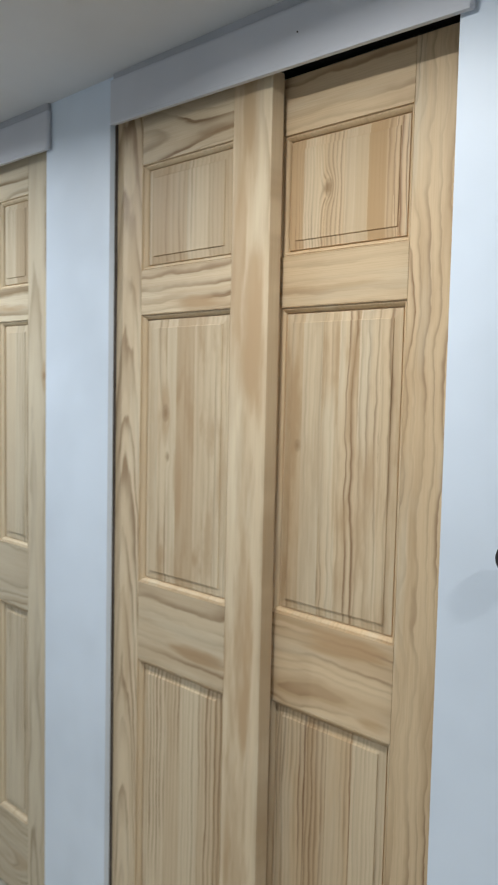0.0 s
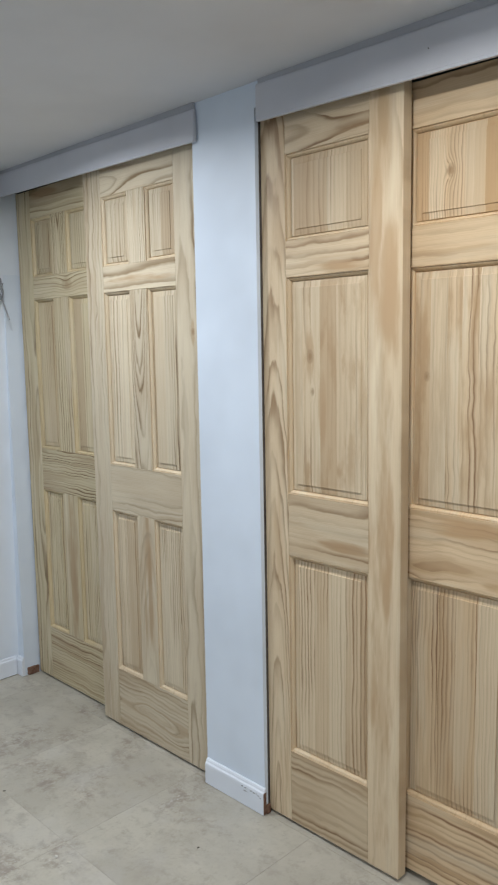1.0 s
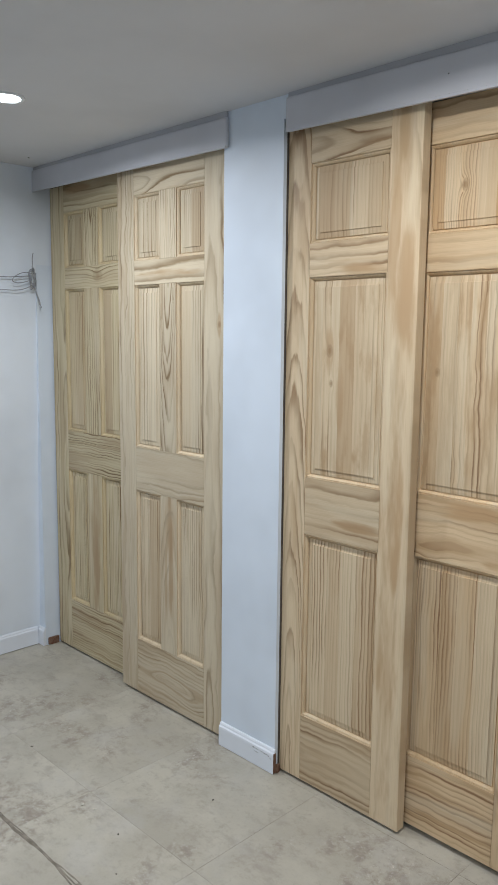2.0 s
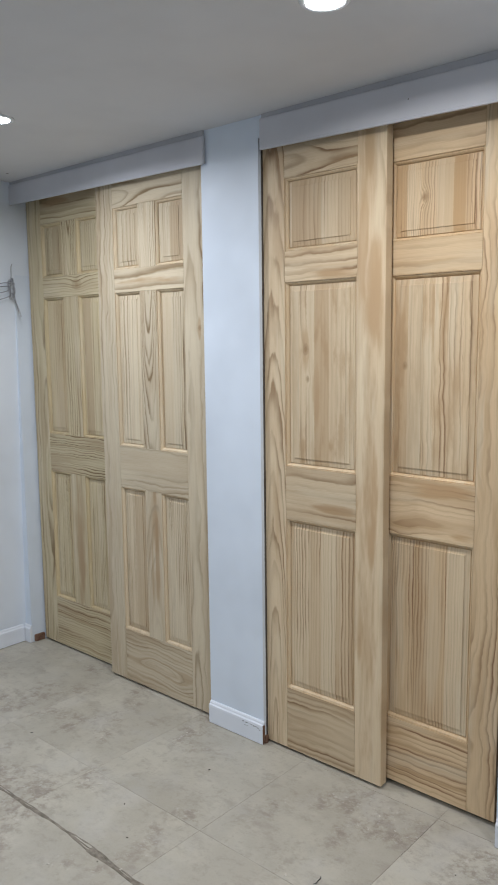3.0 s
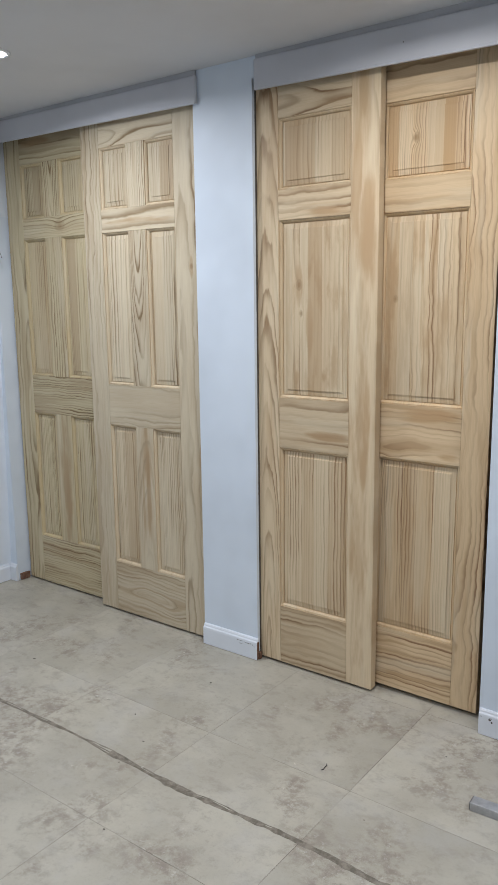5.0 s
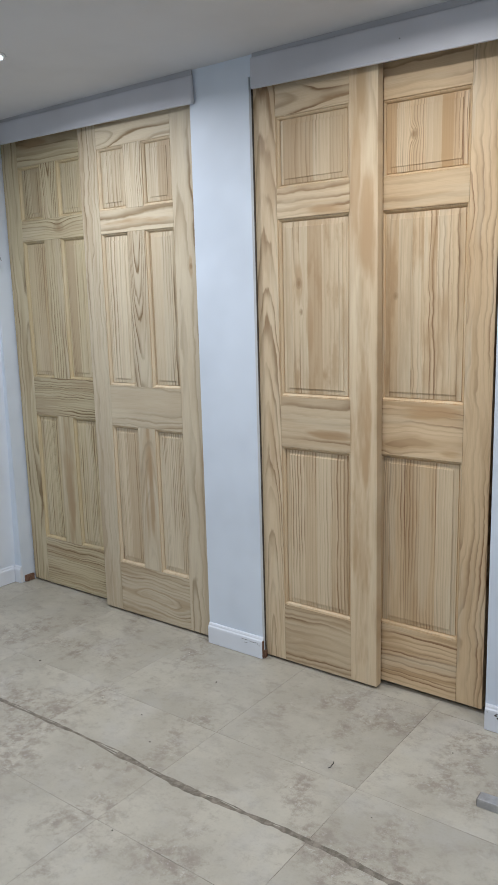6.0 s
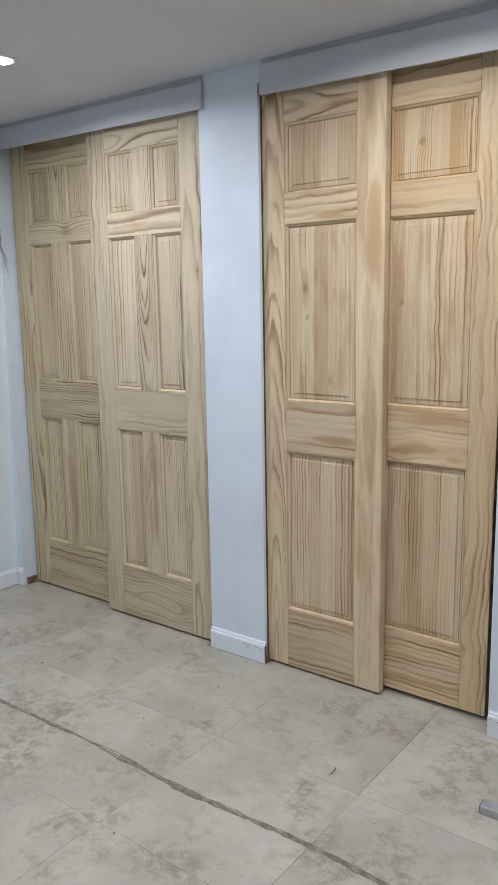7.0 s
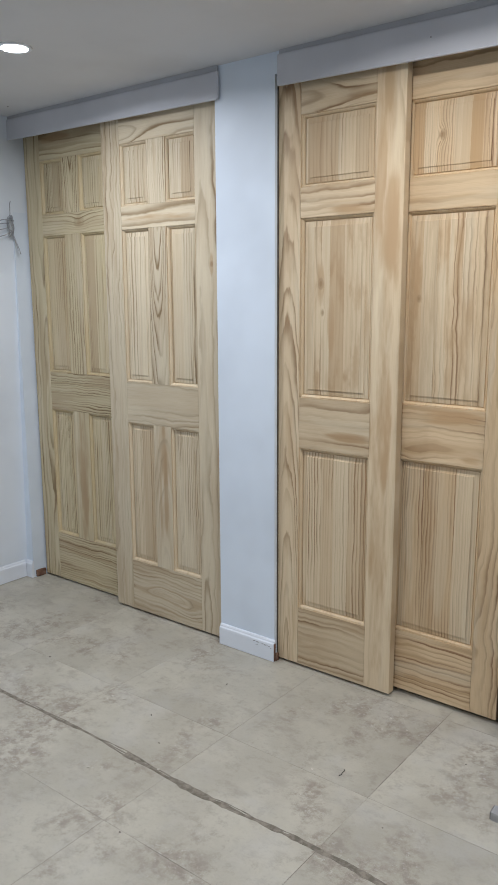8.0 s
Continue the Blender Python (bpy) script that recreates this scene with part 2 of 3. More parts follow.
def pine_set(tag, tone, dull=0.0, k=1.0):
    """The boards of one batch of doors; tone 0 is pale straw, 1 is pinker; dull is darker and yellower."""
    def cut(kind, along="z", contrast=1.0, **more):
        return pine("pine_" + kind + tag, along, contrast=contrast * k, **{"tone": tone, "dull": dull, **more})
    return {
        "stile": cut("stile", ring=0.017, contrast=0.95, sway=0.012, straight=0.085, wander=0.05),
        "wavy": cut("stile_wavy", ring=0.021, contrast=0.88, straight=-0.075, sway=0.022, wander=0.05),
        "arrow": cut("stile_cathedral", ring=0.0085, contrast=0.85, pith=-0.006, slope=0.060, apex=-0.42, sway=0.008, wander=0.010, flame=0.2),
        "vee": cut("mullion_cathedral", ring=0.0100, contrast=1.0, pith=0.0, slope=-0.075, apex=-0.20, sway=0.009, wander=0.02, flame=0.35),
        "heart": cut("stile_heartwood", ring=0.026, contrast=0.45, heart=0.85, sway=0.015, wander=0.05, straight=0.06, patch=2.6, broad=17.0,
                     spots=((0.006, -0.10, 0.020, 0.20, 0.75), (-0.028, 0.72, 0.016, 0.22, 0.6), (0.010, 0.52, 0.030, 0.16, 0.65), (-0.030, -0.55, 0.012, 0.15, 0.5))),
        "tongue": cut("mullion_heartwood", ring=0.016, contrast=0.5, pith=0.004, slope=0.10, wander=0.02, heart=0.3, patch=1.6, broad=24.0, flame=0.4,
                      spots=((0.004, 0.20, 0.026, 0.14, 0.8), (0.014, 0.02, 0.010, 0.16, 0.7), (-0.016, 0.0, 0.006, 0.12, 0.5))),
        "rail": cut("rail", "x", ring=0.022, contrast=1.0, wander=0.04, sway=0.016, straight=0.08, flame=0.7, spots=((-0.034, 0.06, 0.016, 0.085, 0.8),)),
        "clear": cut("rail_clear", "x", ring=0.026, contrast=0.6, wander=0.04, sway=0.016, straight=0.08, heart=0.3, flame=0.35),
        "arch": cut("rail_cathedral", "x", ring=0.021, contrast=0.8, slope=0.10, pith=-0.010, wander=0.06, sway=0.016, flame=0.6),
        "lens": cut("rail_lens", "x", ring=0.026, contrast=0.7, straight=0.085, wander=0.02, sway=0.010, flame=0.2, heart=0.15,
                    spots=((-0.006, 0.02, 0.014, 0.150, 0.85),)),
        "lined": cut("rail_lined", "x", ring=0.015, contrast=1.05, straight=0.11, sway=0.012, wander=0.05, flame=0.8),
        "fine": cut("panel_lined", strips=0.060, ring=0.0115, contrast=0.98, straight=0.24, heart=0.30, sway=0.005, wander=0.025, flame=0.35),
        "pale": cut("panel_pale", strips=0.065, ring=0.0125, contrast=0.8, straight=0.24, heart=0.22, wander=0.03, flame=0.30),
        "mould": cut("moulding", ring=0.012, contrast=0.15, straight=0.2, tone=0.35 + 0.8 * tone, heart=0.15, flame=0.2),
    }


STRAW, DULL = pine_set("_straw", 0.0, 0.0, 0.95), pine_set("_dull", 0.05, 1.0, 1.05)
WARM, PINK = pine_set("_warm", 0.55), pine_set("_pink", 1.0)
WHITE_WALL = paint("white_wall_paint", (0.70, 0.775, 0.865), 0.45)
SIDE_WALL = paint("side_wall_paint", (0.755, 0.815, 0.885), 0.5)
CEILING_PAINT = paint("ceiling_paint", (0.64, 0.65, 0.67), 0.8, blotch=0.03, spec=0.2)
TRIM_PAINT = paint("trim_paint", (0.77, 0.81, 0.87), 0.35, blotch=0.04)
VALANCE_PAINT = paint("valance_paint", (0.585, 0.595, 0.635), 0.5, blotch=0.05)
GAP_SHADE = paint("grey_gap_shade", (0.47, 0.475, 0.505), 0.8, blotch=0.06, spec=0.2)
TILE = stone_tile()
GROUT = dusty_grout()
RESIDUE = speckled("adhesive_residue", (0.150, 0.132, 0.105), (0.285, 0.255, 0.210), 45.0, 0.85, 0.003)
RAW = speckled("rough_reddish_wood", (0.13, 0.062, 0.040), (0.25, 0.16, 0.11), 55.0, 0.9, 0.004)
# dark brown that puts the closets' unlit interior into the wall colour
CLOSET_SHADE = speckled("closet_shade_brown", (0.075, 0.06, 0.05), (0.12, 0.10, 0.085), 14.0, 0.9)
ALUMINIUM = speckled("brushed_aluminium", (0.55, 0.56, 0.58), (0.44, 0.45, 0.47), 40.0, 0.42, 0.0003, 0.75)
WIRE = speckled("grey_wire_sheath", (0.34, 0.35, 0.37), (0.20, 0.21, 0.23), 30.0, 0.5)
BLACK = speckled("black_satin_metal", (0.012, 0.012, 0.014), (0.02, 0.02, 0.022), 60.0, 0.4, 0.0002)
STEEL = speckled("galvanised_track", (0.30, 0.30, 0.31), (0.2, 0.2, 0.21), 50.0, 0.5, 0.0003, 0.8)
# track metal coloured near black for the shade in the pocket above the doors
TRACK = speckled("shade_toned_track_metal", (0.05, 0.05, 0.052), (0.03, 0.03, 0.03), 50.0, 0.6, 0.0003, 0.3)
BROWN = speckled("reddish_brown_board", (0.155, 0.070, 0.045), (0.10, 0.045, 0.03), 25.0, 0.6)
CHIP = speckled("pale_chips", (0.62, 0.60, 0.55), (0.5, 0.46, 0.38), 200.0, 0.8)
SOOT = speckled("dark_specks", (0.05, 0.045, 0.04), (0.10, 0.085, 0.07), 200.0, 0.8)
DIFFUSER = glow("lamp_diffuser", (1.0, 0.99, 0.98), 22.0)


# ---------------------------------------------------------------- mesh helpers
def part(name, bm, mat, parent=None, label="", smooth=False):
    """One mesh object out of a bmesh, under its thing or part."""
    bmesh.ops.recalc_face_normals(bm, faces=bm.faces)
    me = bpy.data.meshes.new(name)
    bm.to_mesh(me)
    bm.free()
    me.materials.append(mat)
    if smooth:
        for p in me.polygons:
            p.use_smooth = True
    ob = new(name, me)
    ob.parent = parent
    return tagged(ob, label)


def thing(name, m, label, category, group="", kind=""):
    ob = new(name)
    ob.empty_display_size = 0.1
    ob.matrix_basis = m
    return tagged(ob, label, category, group, kind)


def add_box(bm, x0, x1, y0, y1, z0, z1, bevel=0.0, segments=1):
    made = bmesh.ops.create_cube(bm, size=1.0)["verts"]
    for v in made:
        v.co = Vector((x0 + (v.co.x + 0.5) * (x1 - x0), y0 + (v.co.y + 0.5) * (y1 - y0), z0 + (v.co.z + 0.5) * (z1 - z0)))
    if bevel:
        edges = list({e for v in made for e in v.link_edges})
        bmesh.ops.bevel(bm, geom=edges, offset=bevel, segments=segments, affect="EDGES", profile=0.6)
    return bm


def box(*size, bevel=0.0, segments=1):
    return add_box(bmesh.new(), *size, bevel=bevel, segments=segments)


def rect_loops(bm, x0, x1, z0, z1, loops, cap=False):
    """Nested rectangles (inset, depth), joined by faces: mitred mouldings and raised panels."""
    rings = []
    for inset, y in loops:
        a, b, c, d = x0 + inset, x1 - inset, z0 + inset, z1 - inset
        rings.append([bm.verts.new(p) for p in ((a, y, c), (b, y, c), (b, y, d), (a, y, d))])
    for p, q in zip(rings, rings[1:]):
        for i in range(4):
            bm.faces.new((p[i], p[(i + 1) % 4], q[(i + 1) % 4], q[i]))
    if cap:
        bm.faces.new(rings[-1])
        bm.faces.new(rings[0][::-1])
    return bm


def lathe(bm, profile, segments=48):
    """A turned shape about z from (radius, height) pairs."""
    rings = [[bm.verts.new((r * math.cos(2 * math.pi * i / segments), r * math.sin(2 * math.pi * i / segments), h))
              for i in range(segments)] for r, h in profile]
    for p, q in zip(rings, rings[1:]):
        for i in range(segments):
            bm.faces.new((p[i], p[(i + 1) % segments], q[(i + 1) % segments], q[i]))
    bm.faces.new(rings[0]), bm.faces.new(rings[-1])
    return bm


def extrude_profile(profile, a, b):
    """A section (y, z) drawn out along x from a to b."""
    bm = bmesh.new()
    rows = [[bm.verts.new((x, y, z)) for y, z in profile] for x in (a, b)]
    n = len(profile)
    for i in range(n):
        bm.faces.new((rows[0][i], rows[0][(i + 1) % n], rows[1][(i + 1) % n], rows[1][i]))
    bm.faces.new(rows[0]), bm.faces.new(rows[1][::-1])
    return bm


# ---------------------------------------------------------------- structure
def structure(name, bm, mat, label):
    return tagged(part(name, bm, mat), label, kind="structure")


# painted board in front; behind it a layer coloured dark for shade in the gaps
skin, shade_layer = bmesh.new(), bmesh.new()
for a, b, z0 in ((LEFT_X - 0.06, OPEN_L[0], 0), (OPEN_L[1], OPEN_R[0], 0), (OPEN_R[1], RIGHT_X, 0),
                 (OPEN_L[0], OPEN_L[1], HEAD), (OPEN_R[0], OPEN_R[1], HEAD)):
    plastered = a < OPEN_L[0]
    add_box(skin, a, b, WALL_Y, WALL_Y + (0.125 if plastered else 0.014), z0, CEIL + 0.01)
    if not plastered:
        add_box(shade_layer, a, b, WALL_Y + 0.0142, WALL_Y + 0.125, z0, CEIL + 0.01)
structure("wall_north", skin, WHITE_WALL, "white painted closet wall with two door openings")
structure("wall_shade_layer", shade_layer, CLOSET_SHADE, "back layer of the closet wall, coloured dark for gap shade")

# the old side wall leans a little into the room towards the ceiling
bm = box(LEFT_X - 0.15, LEFT_X, SOUTH_Y, CLOSET_Y, 0, CEIL + 0.01)
for v in bm.verts:
    if v.co.z > 1:
        v.co.x += 0.0639
structure("wall_west", bm, SIDE_WALL, "white painted side wall of slightly leaning plaster")
structure("wall_east", box(RIGHT_X, RIGHT_X + 0.12, SOUTH_Y, CLOSET_Y, 0, CEIL + 0.01), WHITE_WALL, "plain white painted wall")
structure("wall_south", box(LEFT_X - 0.15, RIGHT_X + 0.12, SOUTH_Y - 0.12, SOUTH_Y, 0, CEIL + 0.01), WHITE_WALL, "plain white painted wall")
structure("wall_closet_back", box(LEFT_X - 0.15, RIGHT_X + 0.12, CLOSET_Y, CLOSET_Y + 0.1, 0, CEIL + 0.01), CLOSET_SHADE, "closet back wall, coloured dark for the unlit interior")
structure("ceiling", box(LEFT_X - 0.2, RIGHT_X + 0.15, SOUTH_Y - 0.15, CLOSET_Y + 0.12, CEIL, CEIL + 0.12), CEILING_PAINT,
          "low smooth painted basement ceiling")
# unseen closet side walls, coloured as the dark interior
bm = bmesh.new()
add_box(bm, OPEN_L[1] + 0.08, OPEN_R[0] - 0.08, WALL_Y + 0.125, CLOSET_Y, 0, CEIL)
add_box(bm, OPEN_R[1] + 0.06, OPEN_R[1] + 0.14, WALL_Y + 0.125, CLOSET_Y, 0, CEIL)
structure("wall_closet_divider", bm, CLOSET_SHADE, "walls at the sides of the closets, coloured dark for the unlit interior")
floor = structure("floor", box(LEFT_X - 0.2, RIGHT_X + 0.15, SOUTH_Y - 0.15, CLOSET_Y + 0.1, -0.15, -0.0006), GROUT,
                  "dusty stone-look tile floor with fine joints")

# boxed valances that hide the sliding tracks
def valance(x0, x1, z0, z1, drop0, drop1, face, label, nails=()):
    ob = thing("valance", pose(x0, WALL_Y, z0), label, "valance", "closet valances")
    w, h, d = x1 - x0, z1 - z0, WALL_Y - face
    bm = box(0, w, -d, -0.0005, 0, h, bevel=0.007, segments=3)
    for v in bm.verts:
        v.co.z -= (drop0 + (drop1 - drop0) * v.co.z / h) * v.co.x / w
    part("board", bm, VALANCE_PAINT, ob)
    # recessed strip added above the board; its grey stands for shade under the ceiling
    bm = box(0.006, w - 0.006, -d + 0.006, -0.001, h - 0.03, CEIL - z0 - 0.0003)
    part("top_strip", bm, GAP_SHADE, ob, "strip under the ceiling, coloured grey for the gap shade")
    bm = box(0.004, w - 0.004, -d - 0.0008, -d + 0.006, -0.0007, 0.007, bevel=0.0007)
    for v in bm.verts:
        v.co.z -= drop0 * v.co.x / w
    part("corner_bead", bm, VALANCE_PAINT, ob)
    for k in nails:
        bm = lathe(bmesh.new(), [(0.0018, 0.0), (0.0018, 0.0005), (0.001, 0.0007)], 12)
        nail = part("nail_head", bm, SOOT, ob, "small dark nail head")
        nail.matrix_basis = pose(w * k, -d - 0.0001, h * 0.55 - drop0 * k, 90)


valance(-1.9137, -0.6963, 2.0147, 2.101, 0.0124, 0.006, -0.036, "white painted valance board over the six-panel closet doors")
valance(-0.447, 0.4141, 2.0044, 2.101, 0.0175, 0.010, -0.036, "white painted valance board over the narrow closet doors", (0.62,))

# baseboards
BASE = [(0, 0), (-0.0135, 0), (-0.0135, 0.062), (-0.0125, 0.068), (-0.0085, 0.072), (-0.0075, 0.077), (-0.0045, 0.0815), (0, 0.0815)]


def baseboard(x0, x1, label, m=None):
    ob = part("baseboard", extrude_profile(BASE, x0, x1), TRIM_PAINT)
    ob.matrix_basis = m or pose(0, WALL_Y - 0.0004, 0.002)
    return tagged(ob, label, "baseboard", kind="structure")


pillar_base = baseboard(OPEN_L[1] + 0.002, OPEN_R[0] + 0.006, "short white baseboard with chipped dark end on the pier")
right_base = baseboard(OPEN_R[1] + 0.003, RIGHT_X, "white baseboard with a small dark chip")
corner_base = baseboard(LEFT_X + 0.004, OPEN_L[0] + 0.004, "short white baseboard return in the corner")
baseboard(SOUTH_Y, WALL_Y - 0.016, "white baseboard along the side wall", pose(LEFT_X + 0.0008, 0, 0.003, 0, 0, 90))


# ---------------------------------------------------------------- sliding pine doors
THICK = 0.034


def centred(name, bm, mat, parent):
    """A board whose own origin is its middle."""
    lo = [min(v.co[k] for v in bm.verts) for k in range(3)]
    hi = [max(v.co[k] for v in bm.verts) for k in range(3)]
    mid = Vector([(p + q) / 2 for p, q in zip(lo, hi)])
    bmesh.ops.translate(bm, verts=bm.verts, vec=-mid)
    ob = part(name, bm, mat, parent)
    ob.location = mid
    return ob


def raised_panel(door, x0, x1, z0, z1, mat, mould):
    e = 0.0130
    bm = rect_loops(bmesh.new(), x0 + e, x1 - e, z0 + e, z1 - e,
                    [(0, 0.027), (0, 0.0118), (0.0010, 0.0118), (0.0165, 0.0102), (0.0168, 0.0080), (0.0180, 0.0076)], cap=True)
    panel = centred("panel", bm, mat, door)
    bm = rect_loops(bmesh.new(), x0, x1, z0, z1,
                    [(0, 0.022), (0, 0.0002), (0.0008, 0.0002), (0.0011, 0.0046), (0.0030, 0.0046), (0.0032, 0.0036), (0.0052, 0.0046), (0.0076, 0.0072),
                     (0.0096, 0.0104), (0.0104, 0.0150), (0.0126, 0.0150), (0.0130, 0.0122), (0.0150, 0.0126), (0.0150, 0.022)])
    part("moulding", bm, mould, panel).location = -panel.location


def pine_door(x0, x1, y, z0, z1, levels, columns, batch, mats, label, group, tilt=0.0):
    """Stile-and-rail door. levels: top and bottom of each row of panels; columns: their sides."""
    door = thing("sliding_door", pose(x0, y, z0, 0, tilt), label, "sliding door", group)
    w, h = x1 - x0, z1 - z0
    cols = [(a - x0, b - x0) for a, b in columns]
    rows = [(t - z0, b - z0) for t, b in levels]
    left, right = cols[0][0], cols[-1][1]
    mats = [batch[k] if isinstance(k, str) else k for k in mats]
    centred("stile", box(0, left, 0, THICK, 0, h, bevel=0.0022, segments=2), mats[0], door)
    centred("stile", box(right, w, 0, THICK, 0, h, bevel=0.0022, segments=2), mats[1], door)
    edges = [h] + [v for row in rows for v in row] + [0]
    for i in range(0, len(edges), 2):
        centred("rail", box(left + 0.0003, right - 0.0003, 0.0003, THICK - 0.0003, edges[i + 1], edges[i], bevel=0.0007), mats[2 + i // 2], door)
    k = 6
    for top, bottom in rows:
        for (a, b), (c, d) in zip(cols, cols[1:]):
            centred("mullion", box(b, c, 0.0004, THICK - 0.0004, bottom + 0.0003, top - 0.0003, bevel=0.0007), mats[k], door)
        for a, b in cols:
            raised_panel(door, a, b, bottom, top, mats[k + 1], batch["mould"])
        k += 2
    return door


TOP = 2.0209
ROWS_L = [(1.9245, 1.689), (1.602, 0.996), (0.829, 0.229)]
ROWS_LB = [(1.9265, 1.698), (1.609, 1.004), (0.832, 0.236)]
ROWS_R = [(1.9125, 1.686), (1.591, 0.9945), (0.8185, 0.2275)]
KNOT_A = pine("pine_panel_with_knot", "z", strips=0.052, ring=0.0085, contrast=1.2, straight=0.24, tone=1.1, flame=0.3, wander=0.02, heart=0.25,
              knots=((-0.036, 0.004, 0.008),), band=(0.024, 0.086))
KNOT_B = pine("pine_panel_two_knots", "z", strips=0.031, ring=0.018, contrast=0.6, straight=0.24, tone=0.55, heart=0.9, patch=5.5, tonal=0.95, wander=0.04,
              knots=((-0.060, 0.085, 0.009), (-0.052, -0.010, 0.005)), spots=((-0.062, 0.10, 0.016, 0.07, 0.6), (-0.02, -0.08, 0.012, 0.10, 0.5)))
KNOT_C = pine("pine_panel_side_knot", "z", strips=0.046, ring=0.017, contrast=0.70, straight=0.24, tone=0.8, heart=0.8, patch=4.0, sway=0.010, wander=0.035,
              knots=((-0.092, 0.035, 0.006),))
KNOT_D = pine("pine_rail_knot", "x", ring=0.017, contrast=1.0, straight=-0.08, dull=1.0, wander=0.04, knots=((0.004, 0.045, 0.017),), flame=0.6)
KNOT_E = pine("pine_stile_small_knots", "z", ring=0.019, contrast=1.1, straight=-0.085, sway=0.018, wander=0.03, flame=0.3, heart=0.25,
              knots=((0.018, 0.44, 0.005),), spots=((0.045, 0.18, 0.006, 0.07, 0.8), (0.040, -0.28, 0.012, 0.06, 0.7), (0.017, 0.44, 0.008, 0.035, 0.6)))
SMOKY = pine("pine_rail_smoky", "x", ring=0.016, contrast=1.1, straight=0.10, dull=1.0, wander=0.04, flame=0.7, spots=((0.030, -0.10, 0.018, 0.09, 0.9),))
TOASTED = pine("pine_rail_toasted", "x", ring=0.021, contrast=1.0, straight=-0.09, tone=0.9, wander=0.04, sway=0.018, flame=0.7,
               spots=((0.056, 0.02, 0.022, 0.10, 0.75), (-0.066, 0.10, 0.014, 0.045, 0.8)))
OLIVE = pine("pine_mullion_olive", "z", ring=0.020, contrast=0.5, dull=1.0, straight=0.06, heart=0.6, wander=0.05,
             spots=((0.0, -0.02, 0.035, 0.26, 0.75), (0.010, -0.10, 0.016, 0.12, 0.5)))

pine_door(-0.4625, 0.0, FRONT_Y, 0.009, TOP, ROWS_R, [(-0.3745, -0.0985)], WARM,
          ["arrow", "heart", "arch", "rail", "rail", "arch", "stile", "pale", "stile", KNOT_B, "stile", "fine"],
          "unfinished pine three-panel sliding closet door on the front track", "narrow closet doors")
pine_door(-0.1112, 0.3512, BACK_Y, 0.0175, TOP - 0.004, ROWS_R, [(-0.0205, 0.2635)], PINK,
          ["stile", "wavy", "clear", "clear", TOASTED, "lined", "stile", KNOT_A, "stile", KNOT_C, "stile", "fine"],
          "unfinished pine three-panel sliding closet door on the rear track", "narrow closet doors", 0.27)
pine_door(-1.3359, -0.7241, FRONT_Y, 0.009, TOP, ROWS_L, [(-1.2335, -1.0840), (-0.9895, -0.8400)], STRAW,
          ["wavy", KNOT_E, "arch", "lens", "clear", "arch", "vee", "pale", "vee", "pale", "tongue", "fine"],
          "unfinished pine six-panel sliding closet door on the front track", "wide closet doors")
pine_door(-1.9000, -1.2880, BACK_Y, 0.009, TOP + 0.016, ROWS_LB, [(-1.7930, -1.6450), (-1.5380, -1.3900)], DULL,
          ["stile", "stile", SMOKY, KNOT_D, "lined", "lined", "vee", "pale", "stile", "pale", OLIVE, "fine"],
          "slightly darker unfinished pine six-panel sliding closet door on the rear track", "wide closet doors")

# overhead tracks inside the openings
for a, b in (OPEN_L, OPEN_R):
    bm = bmesh.new()
    for y0, y1 in ((0.008, 0.012), (0.030, 0.034), (0.056, 0.060), (0.078, 0.082)):
        add_box(bm, a + 0.003, b - 0.003, y0, y1, HEAD - 0.004, HEAD + 0.0)
    add_box(bm, a + 0.003, b - 0.003, 0.004, 0.086, HEAD - 0.0065, HEAD - 0.004)
    tagged(part("door_track", bm, TRACK), "metal overhead track for the sliding doors, coloured dark for the pocket shade", "door track", "door tracks")


# ---------------------------------------------------------------- ceiling lights
def ceiling_light(x, y, watts, colour):
    t = thing("ceiling_light", pose(x, y, CEIL), "slim round recessed white ceiling light of a partly added grid, switched on", "ceiling light", "recessed ceiling lights")
    part("trim_ring", lathe(bmesh.new(), [(0.042, -0.001), (0.042, -0.0038), (0.047, -0.0052), (0.053, -0.004), (0.056, 0.0), (0.045, 0.002)]),
         TRIM_PAINT, t, "white plastic rim", smooth=True)
    part("diffuser", lathe(bmesh.new(), [(0.0415, 0.001), (0.0415, -0.0030), (0.039, -0.0050), (0.030, -0.0060)]), DIFFUSER, t, "glowing frosted disc")
    lamp = bpy.data.lights.new("lamp_light", "AREA")
    lamp.shape, lamp.size, lamp.energy, lamp.color = "DISK", 0.080, watts, colour
    lamp.spread = radians(168)
    new("lamp_light", lamp).matrix_basis = pose(x, y, CEIL - 0.0085)


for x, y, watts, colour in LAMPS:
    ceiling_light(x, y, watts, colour)


